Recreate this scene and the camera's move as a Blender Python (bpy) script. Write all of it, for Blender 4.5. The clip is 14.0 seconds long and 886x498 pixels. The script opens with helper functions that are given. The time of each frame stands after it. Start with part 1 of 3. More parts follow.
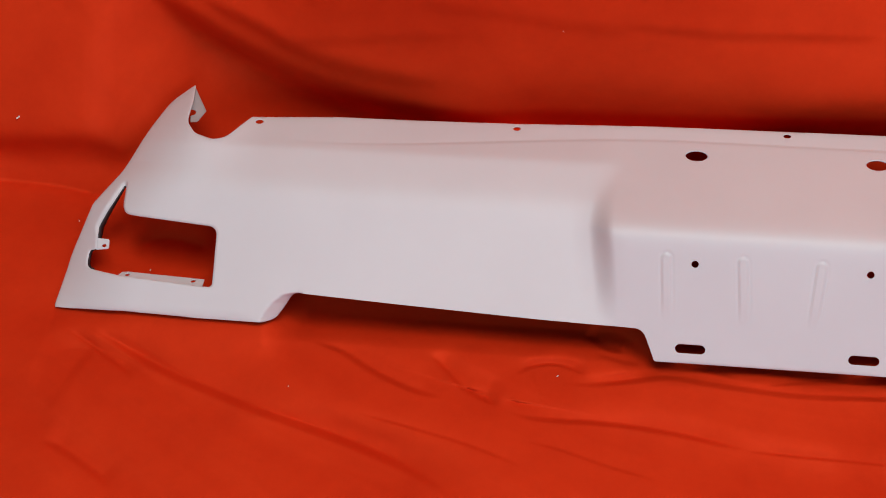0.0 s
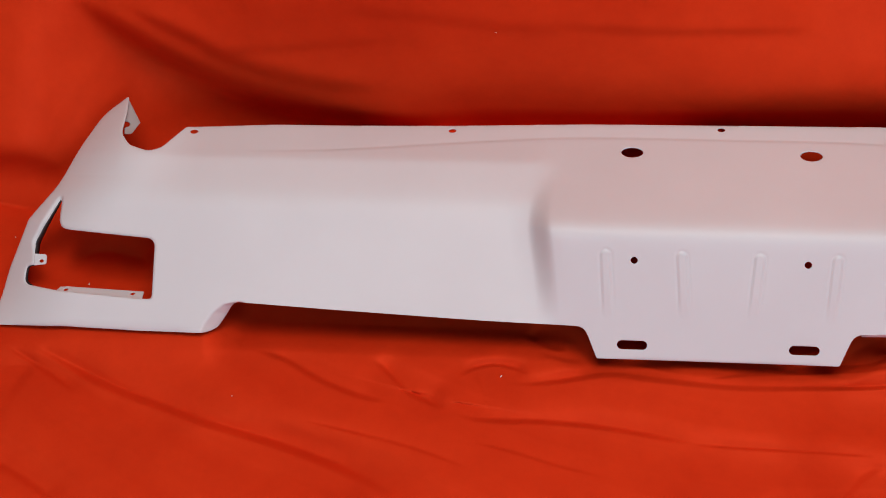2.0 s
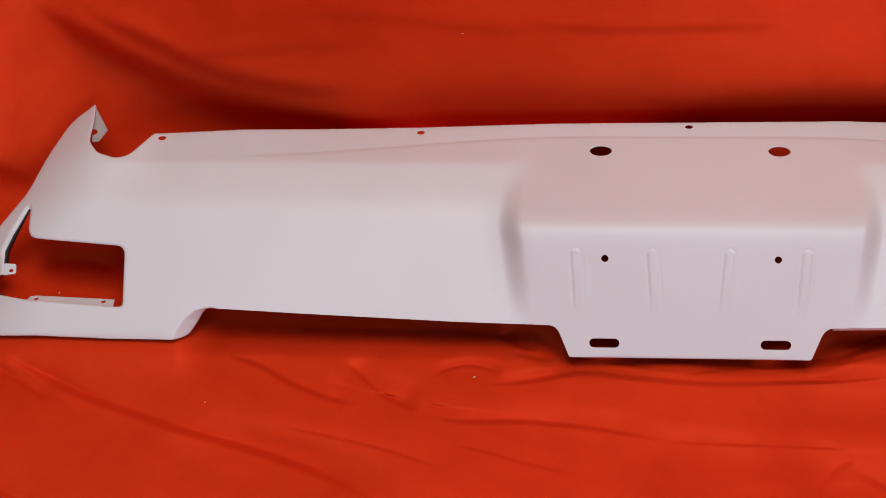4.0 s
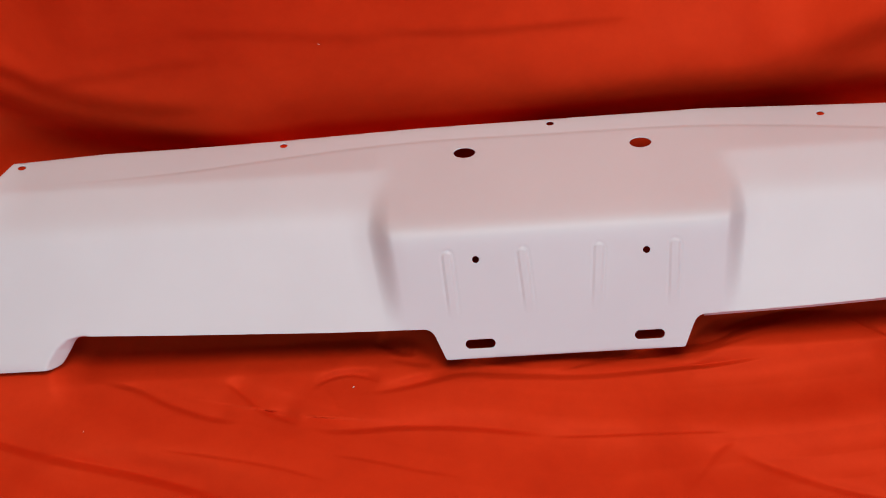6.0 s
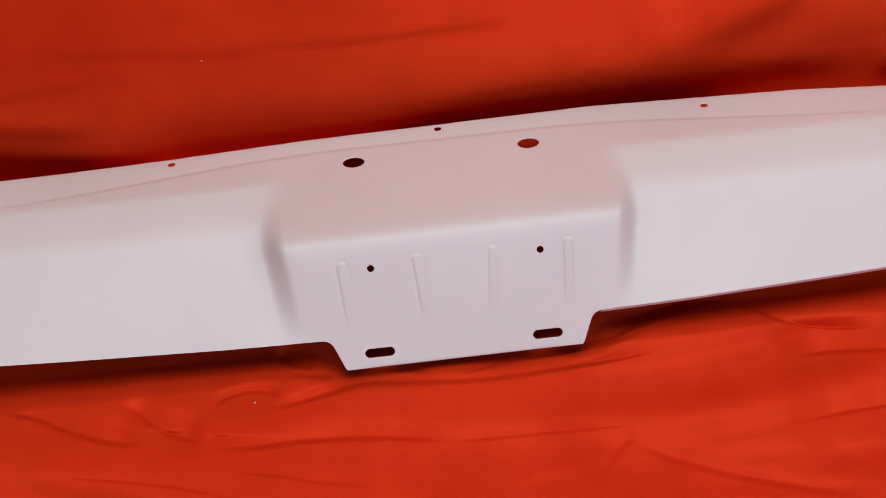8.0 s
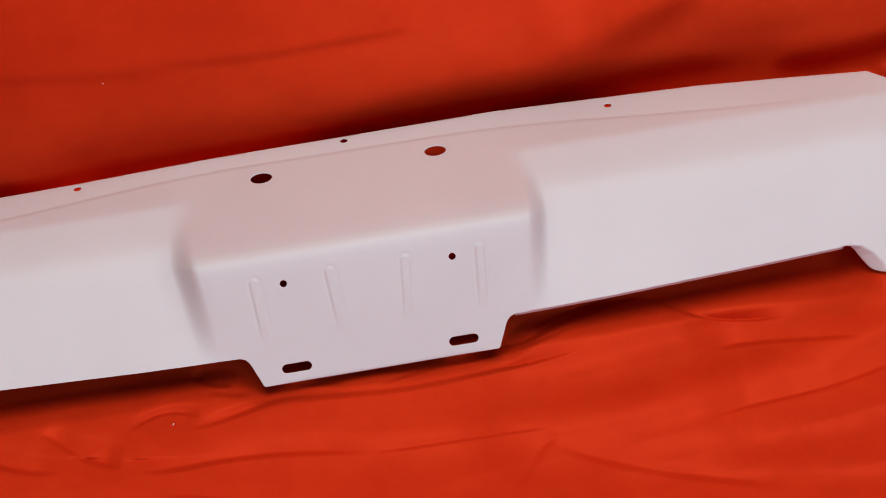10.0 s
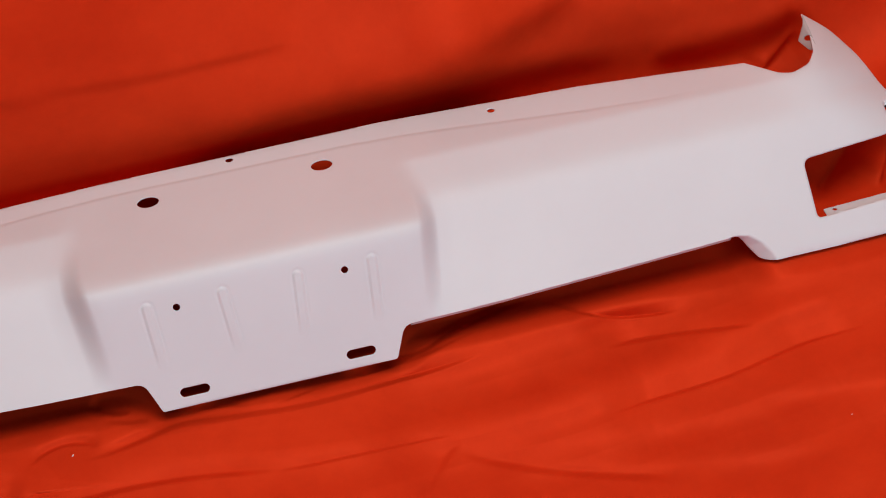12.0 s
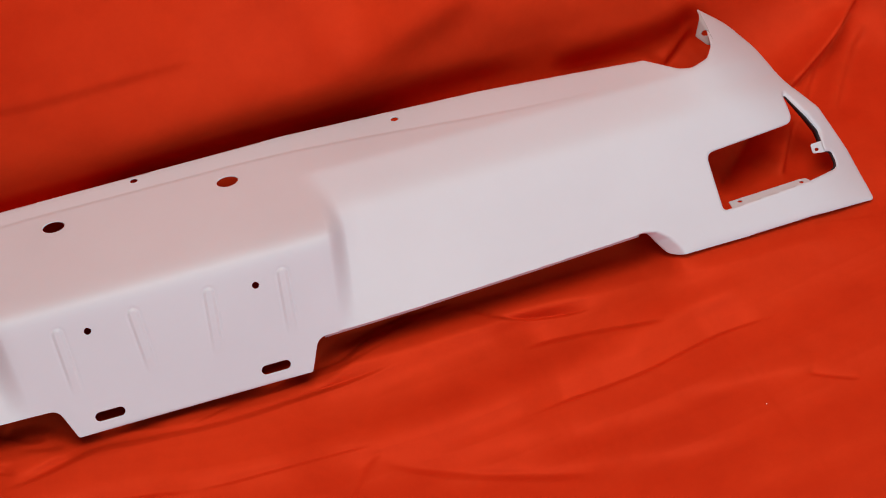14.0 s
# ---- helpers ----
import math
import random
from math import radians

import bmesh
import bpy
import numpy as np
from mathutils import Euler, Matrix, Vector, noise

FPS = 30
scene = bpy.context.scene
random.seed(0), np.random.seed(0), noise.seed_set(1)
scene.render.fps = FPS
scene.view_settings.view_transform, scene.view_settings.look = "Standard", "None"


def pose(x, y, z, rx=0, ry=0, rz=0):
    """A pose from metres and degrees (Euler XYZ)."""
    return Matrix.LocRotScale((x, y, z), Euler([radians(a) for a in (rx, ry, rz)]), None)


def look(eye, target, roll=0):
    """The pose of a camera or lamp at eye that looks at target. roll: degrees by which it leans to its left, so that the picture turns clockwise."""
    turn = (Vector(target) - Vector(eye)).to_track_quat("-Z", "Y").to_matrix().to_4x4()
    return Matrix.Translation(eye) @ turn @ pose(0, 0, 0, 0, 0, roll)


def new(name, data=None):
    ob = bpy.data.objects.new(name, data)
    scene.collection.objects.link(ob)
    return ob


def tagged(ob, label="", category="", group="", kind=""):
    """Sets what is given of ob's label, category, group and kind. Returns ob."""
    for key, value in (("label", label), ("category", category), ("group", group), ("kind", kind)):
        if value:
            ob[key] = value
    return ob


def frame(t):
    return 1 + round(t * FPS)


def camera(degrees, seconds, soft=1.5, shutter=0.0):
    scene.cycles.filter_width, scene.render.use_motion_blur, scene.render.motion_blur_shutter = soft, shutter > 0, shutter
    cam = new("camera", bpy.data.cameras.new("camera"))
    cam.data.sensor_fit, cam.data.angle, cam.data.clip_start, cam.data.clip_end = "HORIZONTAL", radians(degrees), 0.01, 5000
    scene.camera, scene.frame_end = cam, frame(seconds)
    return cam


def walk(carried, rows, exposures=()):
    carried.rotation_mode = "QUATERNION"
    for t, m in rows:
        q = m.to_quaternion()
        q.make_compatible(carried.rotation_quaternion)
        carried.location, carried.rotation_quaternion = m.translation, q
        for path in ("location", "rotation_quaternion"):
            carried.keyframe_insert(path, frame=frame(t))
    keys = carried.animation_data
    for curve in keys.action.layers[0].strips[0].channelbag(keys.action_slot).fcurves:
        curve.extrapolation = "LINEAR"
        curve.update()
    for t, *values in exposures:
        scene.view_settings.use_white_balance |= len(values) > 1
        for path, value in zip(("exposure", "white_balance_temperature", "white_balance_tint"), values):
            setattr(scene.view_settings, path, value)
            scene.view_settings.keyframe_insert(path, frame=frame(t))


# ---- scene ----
# ---- camera: a pan from one fixed standpoint ----
EYE = (-0.0529, -1.2800, 1.4715)
TURNS = (
    (0, 44.380, 3.654, 8.411),
    (0.5, 44.361, 3.721, 7.742),
    (1, 44.365, 3.716, 6.497),
    (1.5, 44.311, 3.714, 5.999),
    (2, 44.311, 3.670, 5.804),
    (2.2, 44.312, 3.731, 5.827),
    (4.3, 44.252, 3.796, 3.820),
    (4.5, 44.244, 3.775, 3.356),
    (5, 44.202, 3.766, 1.857),
    (5.5, 44.178, 3.732, 0.448),
    (6, 44.134, 3.736, -1.079),
    (6.5, 44.134, 3.723, -2.285),
    (7, 44.128, 3.665, -3.811),
    (7.5, 44.104, 3.671, -4.727),
    (8, 44.089, 3.602, -5.488),
    (8.2, 44.086, 3.611, -6.017),
    (10.3, 44.145, 3.631, -10.106),
    (10.5, 44.154, 3.623, -10.736),
    (11, 44.156, 3.607, -12.016),
    (11.5, 44.125, 3.610, -12.619),
    (12, 44.160, 3.624, -13.945),
    (12.5, 44.146, 3.615, -14.950),
    (13, 44.187, 3.609, -15.819),
    (13.5, 44.165, 3.635, -16.767),
    (14, 44.169, 3.635, -17.819),
)
cam = camera(26.0, 14.0, soft=1.0)
walk(cam, [(t, pose(*EYE, rx, ry, rz)) for t, rx, ry, rz in TURNS])

# ---- world, assumed lamps, exposure ----
scene.view_settings.exposure = 0.0
world = bpy.data.worlds.new("world")
scene.world = world
world.use_nodes = True
sky = world.node_tree.nodes.new("ShaderNodeTexSky")
sky.sky_type, sky.sun_disc = "NISHITA", False
sky.sun_elevation, sky.sun_rotation = radians(40), radians(100)
back = world.node_tree.nodes["Background"]
back.inputs["Strength"].default_value = 0.1
world.node_tree.links.new(sky.outputs["Color"], back.inputs["Color"])


def area_lamp(name, x, y, z, target, width, height, watts, colour):
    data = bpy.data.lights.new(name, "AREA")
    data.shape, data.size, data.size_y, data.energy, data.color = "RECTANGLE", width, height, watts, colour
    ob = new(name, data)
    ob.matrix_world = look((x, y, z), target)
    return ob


# overhead light from an assumed ceiling opening; no such skylight is known
area_lamp("assumed_overhead_lamp", 0.25, -0.85, 3.24, (0.2, -0.5, 0), 1.9, 1.6, 68, (1.0, 0.865, 0.79))
# cool front fill from an unseen window assumed in the south wall
area_lamp("assumed_window_lamp", 0.6, -3.44, 1.7, (0.4, 0, 1.0), 1.8, 1.3, 52, (0.63, 0.81, 1.0))


# ---- materials ----
def material(name, colour, rough=0.5, metal=0.0):
    m = bpy.data.materials.new(name)
    m.use_nodes = True
    b = m.node_tree.nodes["Principled BSDF"]
    b.inputs["Base Color"].default_value = (*colour, 1)
    b.inputs["Roughness"].default_value = rough
    b.inputs["Metallic"].default_value = metal
    return m, m.node_tree, b


def grain(tree, bsdf, low, high, scale, fine, bump, distance, detail=5, rough=0.5):
    """Two scales of noise: the coarse one tints the colour from low to high, the fine one lifts the surface."""
    place = tree.nodes.new("ShaderNodeTexCoord")
    coarse, small = tree.nodes.new("ShaderNodeTexNoise"), tree.nodes.new("ShaderNodeTexNoise")
    coarse.inputs["Scale"].default_value, coarse.inputs["Detail"].default_value = scale, detail
    coarse.inputs["Roughness"].default_value = rough
    small.inputs["Scale"].default_value, small.inputs["Detail"].default_value = fine, 3
    ramp, lift = tree.nodes.new("ShaderNodeValToRGB"), tree.nodes.new("ShaderNodeBump")
    ramp.color_ramp.elements[0].position, ramp.color_ramp.elements[1].position = 0.35, 0.65
    ramp.color_ramp.elements[0].color, ramp.color_ramp.elements[1].color = (*low, 1), (*high, 1)
    lift.inputs["Strength"].default_value, lift.inputs["Distance"].default_value = bump, distance
    for n in (coarse, small):
        tree.links.new(place.outputs["Object"], n.inputs["Vector"])
    tree.links.new(coarse.outputs["Fac"], ramp.inputs["Fac"])
    tree.links.new(ramp.outputs["Color"], bsdf.inputs["Base Color"])
    tree.links.new(small.outputs["Fac"], lift.inputs["Height"])
    tree.links.new(lift.outputs["Normal"], bsdf.inputs["Normal"])


PRIMER, tree, bsdf = material("white_primer", (0.695, 0.695, 0.71), 0.55)
grain(tree, bsdf, (0.678, 0.672, 0.688), (0.708, 0.708, 0.723), 6, 900, 0.05, 0.0005)
CLOTH, tree, bsdf = material("red_cloth", (0.55, 0.02, 0.003), 0.9)
bsdf.inputs["Specular IOR Level"].default_value = 0.0
grain(tree, bsdf, (0.585, 0.0315, 0.0070), (0.685, 0.041, 0.0088), 7, 1500, 0.1, 0.0006, 9, 0.72)
# the dyed threads' own red sheen
sheen, blend = tree.nodes.new("ShaderNodeBsdfGlossy"), tree.nodes.new("ShaderNodeMixShader")
sheen.inputs["Color"].default_value, sheen.inputs["Roughness"].default_value = (0.9, 0.11, 0.045, 1), 0.55
blend.inputs["Fac"].default_value = 0.065
tree.links.new(bsdf.outputs["BSDF"], blend.inputs[1])
tree.links.new(sheen.outputs["BSDF"], blend.inputs[2])
tree.links.new(blend.outputs["Shader"], tree.nodes["Material Output"].inputs["Surface"])
# near-black inner side of the sheet: shade in the hollow put into its colour
DARK_INSIDE, tree, bsdf = material("dark_inside", (0.025, 0.022, 0.025), 0.6)
grain(tree, bsdf, (0.018, 0.015, 0.018), (0.035, 0.03, 0.032), 9, 400, 0.08, 0.0006)
# greyer copy of the primer: the horn flanges' shade put into the colour
SHADED_PRIMER, tree, bsdf = material("shaded_primer", (0.46, 0.45, 0.44), 0.6)
grain(tree, bsdf, (0.43, 0.42, 0.41), (0.50, 0.49, 0.48), 12, 600, 0.06, 0.0005)
LINT, tree, bsdf = material("white_lint", (0.8, 0.76, 0.7), 0.9)
PLASTER, tree, bsdf = material("wall_paint", (0.6, 0.58, 0.55), 0.8)
grain(tree, bsdf, (0.45, 0.44, 0.43), (0.49, 0.48, 0.47), 2, 200, 0.1, 0.001)
BOARDS, tree, bsdf = material("floor_boards", (0.3, 0.18, 0.1), 0.5)
grain(tree, bsdf, (0.24, 0.14, 0.08), (0.34, 0.2, 0.11), 8, 90, 0.1, 0.001)


# ---- tools ----
def mesh_object(name, verts, faces, mat, parent=None, smooth=True):
    data = bpy.data.meshes.new(name)
    data.from_pydata(verts, [], faces)
    data.materials.append(mat)
    if smooth:
        data.shade_smooth()
    ob = new(name, data)
    ob.parent = parent
    return ob


def slab(name, lo, hi, mat):
    """A plain box from corner lo to corner hi."""
    bm = bmesh.new()
    bmesh.ops.create_cube(bm, size=1)
    for v in bm.verts:
        v.co = [lo[i] + (v.co[i] + 0.5) * (hi[i] - lo[i]) for i in range(3)]
    data = bpy.data.meshes.new(name)
    bm.to_mesh(data)
    bm.free()
    data.materials.append(mat)
    return new(name, data)


def step_up(a, b, x):
    t = np.clip((x - a) / (b - a), 0, 1)
    return t * t * (3 - 2 * t)


def soft_ramp(x, k):
    """0 below zero, x above, with a bend of width k."""
    return k * np.log1p(np.exp(np.clip(x / k, -40, 40)))


# ---- room shell ----
# unseen room round the cloth, with gaps made for the two lamps
for name, lo, hi, mat in (
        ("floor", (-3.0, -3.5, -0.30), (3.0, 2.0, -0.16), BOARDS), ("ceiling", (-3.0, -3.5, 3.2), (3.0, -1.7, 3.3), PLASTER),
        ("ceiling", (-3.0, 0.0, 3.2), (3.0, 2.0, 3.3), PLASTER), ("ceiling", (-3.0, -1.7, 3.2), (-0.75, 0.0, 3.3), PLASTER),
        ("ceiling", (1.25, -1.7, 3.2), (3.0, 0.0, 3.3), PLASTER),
        ("wall_north", (-3.0, 2.0, -0.30), (3.0, 2.1, 3.3), PLASTER), ("wall_east", (3.0, -3.6, -0.30), (3.1, 2.1, 3.3), PLASTER),
        ("wall_west", (-3.1, -3.6, -0.30), (-3.0, 2.1, 3.3), PLASTER), ("wall_south", (-3.0, -3.6, -0.30), (3.0, -3.5, 0.95), PLASTER),
        ("wall_south", (-3.0, -3.6, 2.4), (3.0, -3.5, 3.3), PLASTER), ("wall_south", (-3.0, -3.6, 0.95), (-0.35, -3.5, 2.4), PLASTER),
        ("wall_south", (1.55, -3.6, 0.95), (3.0, -3.5, 2.4), PLASTER)):
    kind = name.split("_")[0]
    tagged(slab(name, lo, hi, mat), "plain " + {"wall": "painted wall", "floor": "wooden floor", "ceiling": "painted ceiling"}[kind] + " of the room", kind, kind="structure")


# ---- the red cloth ----
# It lies on the floor and rises behind the panel. Its shape is a depth w over the same slanted plane (x, q) as the panel's:
# q up and back at 45 degrees, w down and back at 45 degrees.
ROOT2 = math.sqrt(0.5)
CLOTH_Q = np.concatenate([np.arange(-0.95, -0.26, 0.015), np.arange(-0.26, -0.17, 0.003), np.arange(-0.17, 0.05, 0.001), np.arange(0.05, 0.5, 0.002), np.arange(0.5, 1.0, 0.012)])
CLOTH_X = np.concatenate([np.arange(-1.9, -1.06, 0.02), np.arange(-1.06, 1.06, 0.0028), np.arange(1.06, 1.901, 0.02)])
GX, GQ = np.meshgrid(CLOTH_X, CLOTH_Q)
LIFT = np.zeros_like(GX)


def box_blur(field, size, axis):
    pad = [(0, 0), (0, 0)]
    pad[axis] = (size, size)
    total = np.cumsum(np.pad(field, pad, "edge"), axis)
    return (np.take(total, range(2 * size, total.shape[axis]), axis) - np.take(total, range(0, total.shape[axis] - 2 * size), axis)) / (2 * size)


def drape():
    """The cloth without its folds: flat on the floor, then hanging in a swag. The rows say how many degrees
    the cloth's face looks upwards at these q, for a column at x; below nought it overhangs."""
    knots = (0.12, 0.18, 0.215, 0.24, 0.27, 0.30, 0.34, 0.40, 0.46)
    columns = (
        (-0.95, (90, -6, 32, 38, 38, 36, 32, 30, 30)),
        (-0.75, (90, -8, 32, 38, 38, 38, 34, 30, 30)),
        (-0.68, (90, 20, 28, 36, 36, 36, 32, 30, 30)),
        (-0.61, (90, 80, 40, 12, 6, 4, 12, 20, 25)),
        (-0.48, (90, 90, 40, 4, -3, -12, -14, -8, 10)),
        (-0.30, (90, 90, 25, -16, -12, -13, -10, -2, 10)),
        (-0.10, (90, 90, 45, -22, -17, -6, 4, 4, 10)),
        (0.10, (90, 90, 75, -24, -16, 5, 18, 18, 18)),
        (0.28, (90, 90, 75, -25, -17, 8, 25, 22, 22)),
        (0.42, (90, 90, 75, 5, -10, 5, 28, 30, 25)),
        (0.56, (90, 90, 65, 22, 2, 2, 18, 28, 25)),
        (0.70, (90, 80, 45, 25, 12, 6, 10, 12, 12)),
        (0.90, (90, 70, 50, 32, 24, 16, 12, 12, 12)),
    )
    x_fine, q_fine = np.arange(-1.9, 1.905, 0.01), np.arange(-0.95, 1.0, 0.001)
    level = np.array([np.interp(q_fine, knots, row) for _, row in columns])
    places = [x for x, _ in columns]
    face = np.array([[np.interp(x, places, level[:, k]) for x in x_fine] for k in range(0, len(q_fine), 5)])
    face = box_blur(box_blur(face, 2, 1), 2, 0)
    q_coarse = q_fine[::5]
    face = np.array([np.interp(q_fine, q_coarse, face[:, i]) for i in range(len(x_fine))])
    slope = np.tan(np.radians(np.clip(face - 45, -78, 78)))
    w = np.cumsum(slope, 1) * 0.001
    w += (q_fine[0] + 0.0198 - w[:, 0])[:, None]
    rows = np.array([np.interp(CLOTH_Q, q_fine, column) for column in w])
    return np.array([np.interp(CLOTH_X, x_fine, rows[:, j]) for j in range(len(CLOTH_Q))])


def fold(height, near, far, kind, *line):
    """Adds a fold along a line of (x, q): a ridge, or a trough if the height is negative; near and far: its widths on the two sides.
    A step rises over the width near towards the back and evens out again over the width far; a rise evens out
    in front only; a tuck drops steeply over the width near and comes up again over the width far."""
    global LIFT
    pts = np.array(line)
    for _ in range(2):
        inner = np.stack([0.75 * pts[:-1] + 0.25 * pts[1:], 0.25 * pts[:-1] + 0.75 * pts[1:]], 1).reshape(-1, 2)
        pts = np.concatenate([pts[:1], inner, pts[-1:]])
    seg = np.hypot(*np.diff(pts, axis=0).T)
    along = np.concatenate([[0], np.cumsum(seg)])
    reach = 6 * max(near, far)
    cols = np.nonzero((CLOTH_X > pts[:, 0].min() - reach) & (CLOTH_X < pts[:, 0].max() + reach))[0]
    lines = np.nonzero((CLOTH_Q > pts[:, 1].min() - reach) & (CLOTH_Q < pts[:, 1].max() + reach))[0]
    if not len(cols) or not len(lines):
        return
    box = np.ix_(lines, cols)
    x, v = GX[box], GQ[box]
    best, side, run = np.full(x.shape, 9.0), np.zeros(x.shape), np.zeros(x.shape)
    for i in range(len(seg)):
        (x0, v0), (x1, v1) = pts[i], pts[i + 1]
        dx, dv = x1 - x0, v1 - v0
        t = np.clip(((x - x0) * dx + (v - v0) * dv) / seg[i] ** 2, 0, 1)
        d = np.hypot(x - x0 - t * dx, v - v0 - t * dv)
        nearer = d < best
        best = np.where(nearer, d, best)
        side = np.where(nearer, dx * (v - v0) - dv * (x - x0), side)
        run = np.where(nearer, along[i] + t * seg[i], run)
    width = np.where(side > 0, far, near)
    if kind == "step":
        shape = np.where(side > 0, 1, -1) * np.tanh(best / near) * np.exp(-best / far)
    elif kind == "rise":
        shape = np.where(side > 0, np.tanh(best / near) - 1, -(1 + np.tanh(best / near)) * np.exp(-best / far))
    elif kind == "tuck":
        shape = np.where(side > 0, np.exp(-best / far), step_up(near, 0, best))
    elif kind == "crease":
        shape = np.exp(-(np.hypot(best, 0.0015) - 0.0015) / width)
    else:
        shape = np.exp(-(best / (0.85 * width)) ** 1.25)
    end = np.minimum(run, along[-1] - run) / along[-1]
    fade = 1.0 if along[-1] < 5 * near else step_up(0, 0.22, end)
    LIFT[box] += height * shape * fade


fold(-0.0149, 0.0068, 0.022, "tuck", (-0.735, -0.000), (-0.698, -0.014), (-0.661, -0.032), (-0.614, -0.049), (-0.569, -0.061), (-0.505, -0.078), (-0.443, -0.092), (-0.383, -0.108), (-0.323, -0.127), (-0.288, -0.140))
fold(0.003, 0.016, 0.20, "rise", (-0.638, -0.027), (-0.573, -0.046), (-0.497, -0.065), (-0.435, -0.078), (-0.363, -0.097), (-0.303, -0.116))
fold(-0.0082, 0.0048, 0.0130, "tuck", (-0.477, -0.005), (-0.439, -0.015), (-0.412, -0.029), (-0.385, -0.039), (-0.355, -0.048), (-0.326, -0.051))
fold(-0.0082, 0.0048, 0.0120, "tuck", (-0.351, -0.011), (-0.327, -0.028), (-0.310, -0.042), (-0.286, -0.051), (-0.269, -0.056))
fold(0.0045, 0.007, 0.02, "step", (-0.295, -0.045), (-0.280, -0.048), (-0.263, -0.050))
fold(-0.0082, 0.0048, 0.0140, "tuck", (-0.727, -0.116), (-0.700, -0.125), (-0.665, -0.140), (-0.637, -0.156))
fold(-0.0075, 0.02, 0.02, "soft", (-0.758, -0.037), (-0.724, -0.030), (-0.679, -0.034), (-0.629, -0.059), (-0.593, -0.079))
fold(0.0090, 0.014, 0.04, "step", (-0.768, -0.016), (-0.736, -0.015), (-0.699, -0.029))
fold(-0.004, 0.02, 0.03, "soft", (-0.472, -0.114), (-0.401, -0.126), (-0.330, -0.146))
fold(-0.0074, 0.0043, 0.0102, "tuck", (-0.745, -0.009), (-0.705, -0.030), (-0.677, -0.042), (-0.651, -0.055))
fold(0.005, 0.012, 0.04, "step", (-0.464, 0.002), (-0.414, -0.011), (-0.366, -0.027), (-0.319, -0.042), (-0.279, -0.052))
fold(0.005, 0.010, 0.04, "step", (-0.362, -0.007), (-0.321, -0.017), (-0.292, -0.027), (-0.262, -0.038))
fold(0.010, 0.016, 0.05, "step", (-0.540, -0.089), (-0.486, -0.078), (-0.417, -0.085), (-0.349, -0.096), (-0.271, -0.107))
fold(-0.0036, 0.0030, 0.010, "tuck", (-0.414, -0.071), (-0.354, -0.081), (-0.296, -0.091), (-0.237, -0.108))
fold(-0.0030, 0.0027, 0.009, "tuck", (-0.241, -0.084), (-0.195, -0.092), (-0.150, -0.104), (-0.106, -0.112))
fold(-0.0055, 0.0032, 0.0080, "tuck", (-0.261, -0.028), (-0.256, -0.022), (-0.243, -0.016), (-0.223, -0.013), (-0.205, -0.016), (-0.188, -0.022))
fold(0.0060, 0.008, 0.02, "step", (-0.257, -0.022), (-0.246, -0.013), (-0.228, -0.009), (-0.212, -0.008), (-0.188, -0.014))
fold(-0.0138, 0.0043, 0.0153, "tuck", (-0.214, -0.028), (-0.202, -0.030), (-0.185, -0.030), (-0.168, -0.028), (-0.150, -0.025), (-0.132, -0.022), (-0.113, -0.019), (-0.096, -0.019), (-0.069, -0.022), (-0.033, -0.024), (0.009, -0.027), (0.072, -0.026), (0.137, -0.025), (0.174, -0.022), (0.214, -0.016))
fold(0.0035, 0.004, 0.02, "step", (-0.205, -0.025), (-0.168, -0.023), (-0.136, -0.016), (-0.096, -0.014), (-0.055, -0.018), (-0.010, -0.022), (0.036, -0.021))
fold(-0.0080, 0.0025, 0.0089, "tuck", (-0.015, -0.021), (0.007, -0.019), (0.024, -0.016), (0.058, -0.014), (0.091, -0.013), (0.125, -0.011), (0.151, -0.008), (0.179, -0.001), (0.209, 0.004))
fold(-0.0055, 0.0032, 0.0077, "tuck", (-0.125, -0.005), (-0.089, -0.008), (-0.055, -0.013), (-0.032, -0.016))
fold(-0.0101, 0.0044, 0.016, "tuck", (-0.262, -0.057), (-0.250, -0.062), (-0.237, -0.064), (-0.208, -0.065), (-0.176, -0.064), (-0.137, -0.066), (-0.092, -0.070), (-0.048, -0.076), (-0.022, -0.079))
fold(0.0065, 0.013, 0.20, "rise", (-0.205, -0.062), (-0.160, -0.061), (-0.115, -0.063), (-0.059, -0.068), (-0.004, -0.075), (0.050, -0.085), (0.127, -0.093), (0.213, -0.098))
fold(-0.0046, 0.0027, 0.0100, "tuck", (-0.027, -0.080), (0.009, -0.082), (0.061, -0.082), (0.111, -0.086), (0.161, -0.088))
fold(0.004, 0.010, 0.03, "step", (0.035, -0.122), (0.084, -0.122), (0.132, -0.121), (0.176, -0.120))
fold(-0.009, 0.016, 0.10, "step", (0.065, -0.071), (0.122, -0.072), (0.181, -0.073), (0.240, -0.071), (0.301, -0.067), (0.385, -0.059), (0.464, -0.046), (0.537, -0.029), (0.606, -0.019))
fold(0.0165, 0.023, 0.25, "rise", (0.048, -0.087), (0.116, -0.090), (0.173, -0.091), (0.221, -0.092), (0.290, -0.090), (0.374, -0.083), (0.449, -0.072), (0.522, -0.057), (0.589, -0.047), (0.658, -0.041), (0.732, -0.040), (0.788, -0.039))
fold(-0.0046, 0.0027, 0.0080, "tuck", (0.310, -0.103), (0.381, -0.099), (0.450, -0.092), (0.518, -0.080), (0.560, -0.076), (0.605, -0.074))
fold(0.019, 0.018, 0.25, "rise", (0.045, -0.028), (0.117, -0.027), (0.168, -0.025), (0.219, -0.023), (0.264, -0.016), (0.308, -0.013), (0.351, -0.014), (0.408, -0.022), (0.456, -0.026))
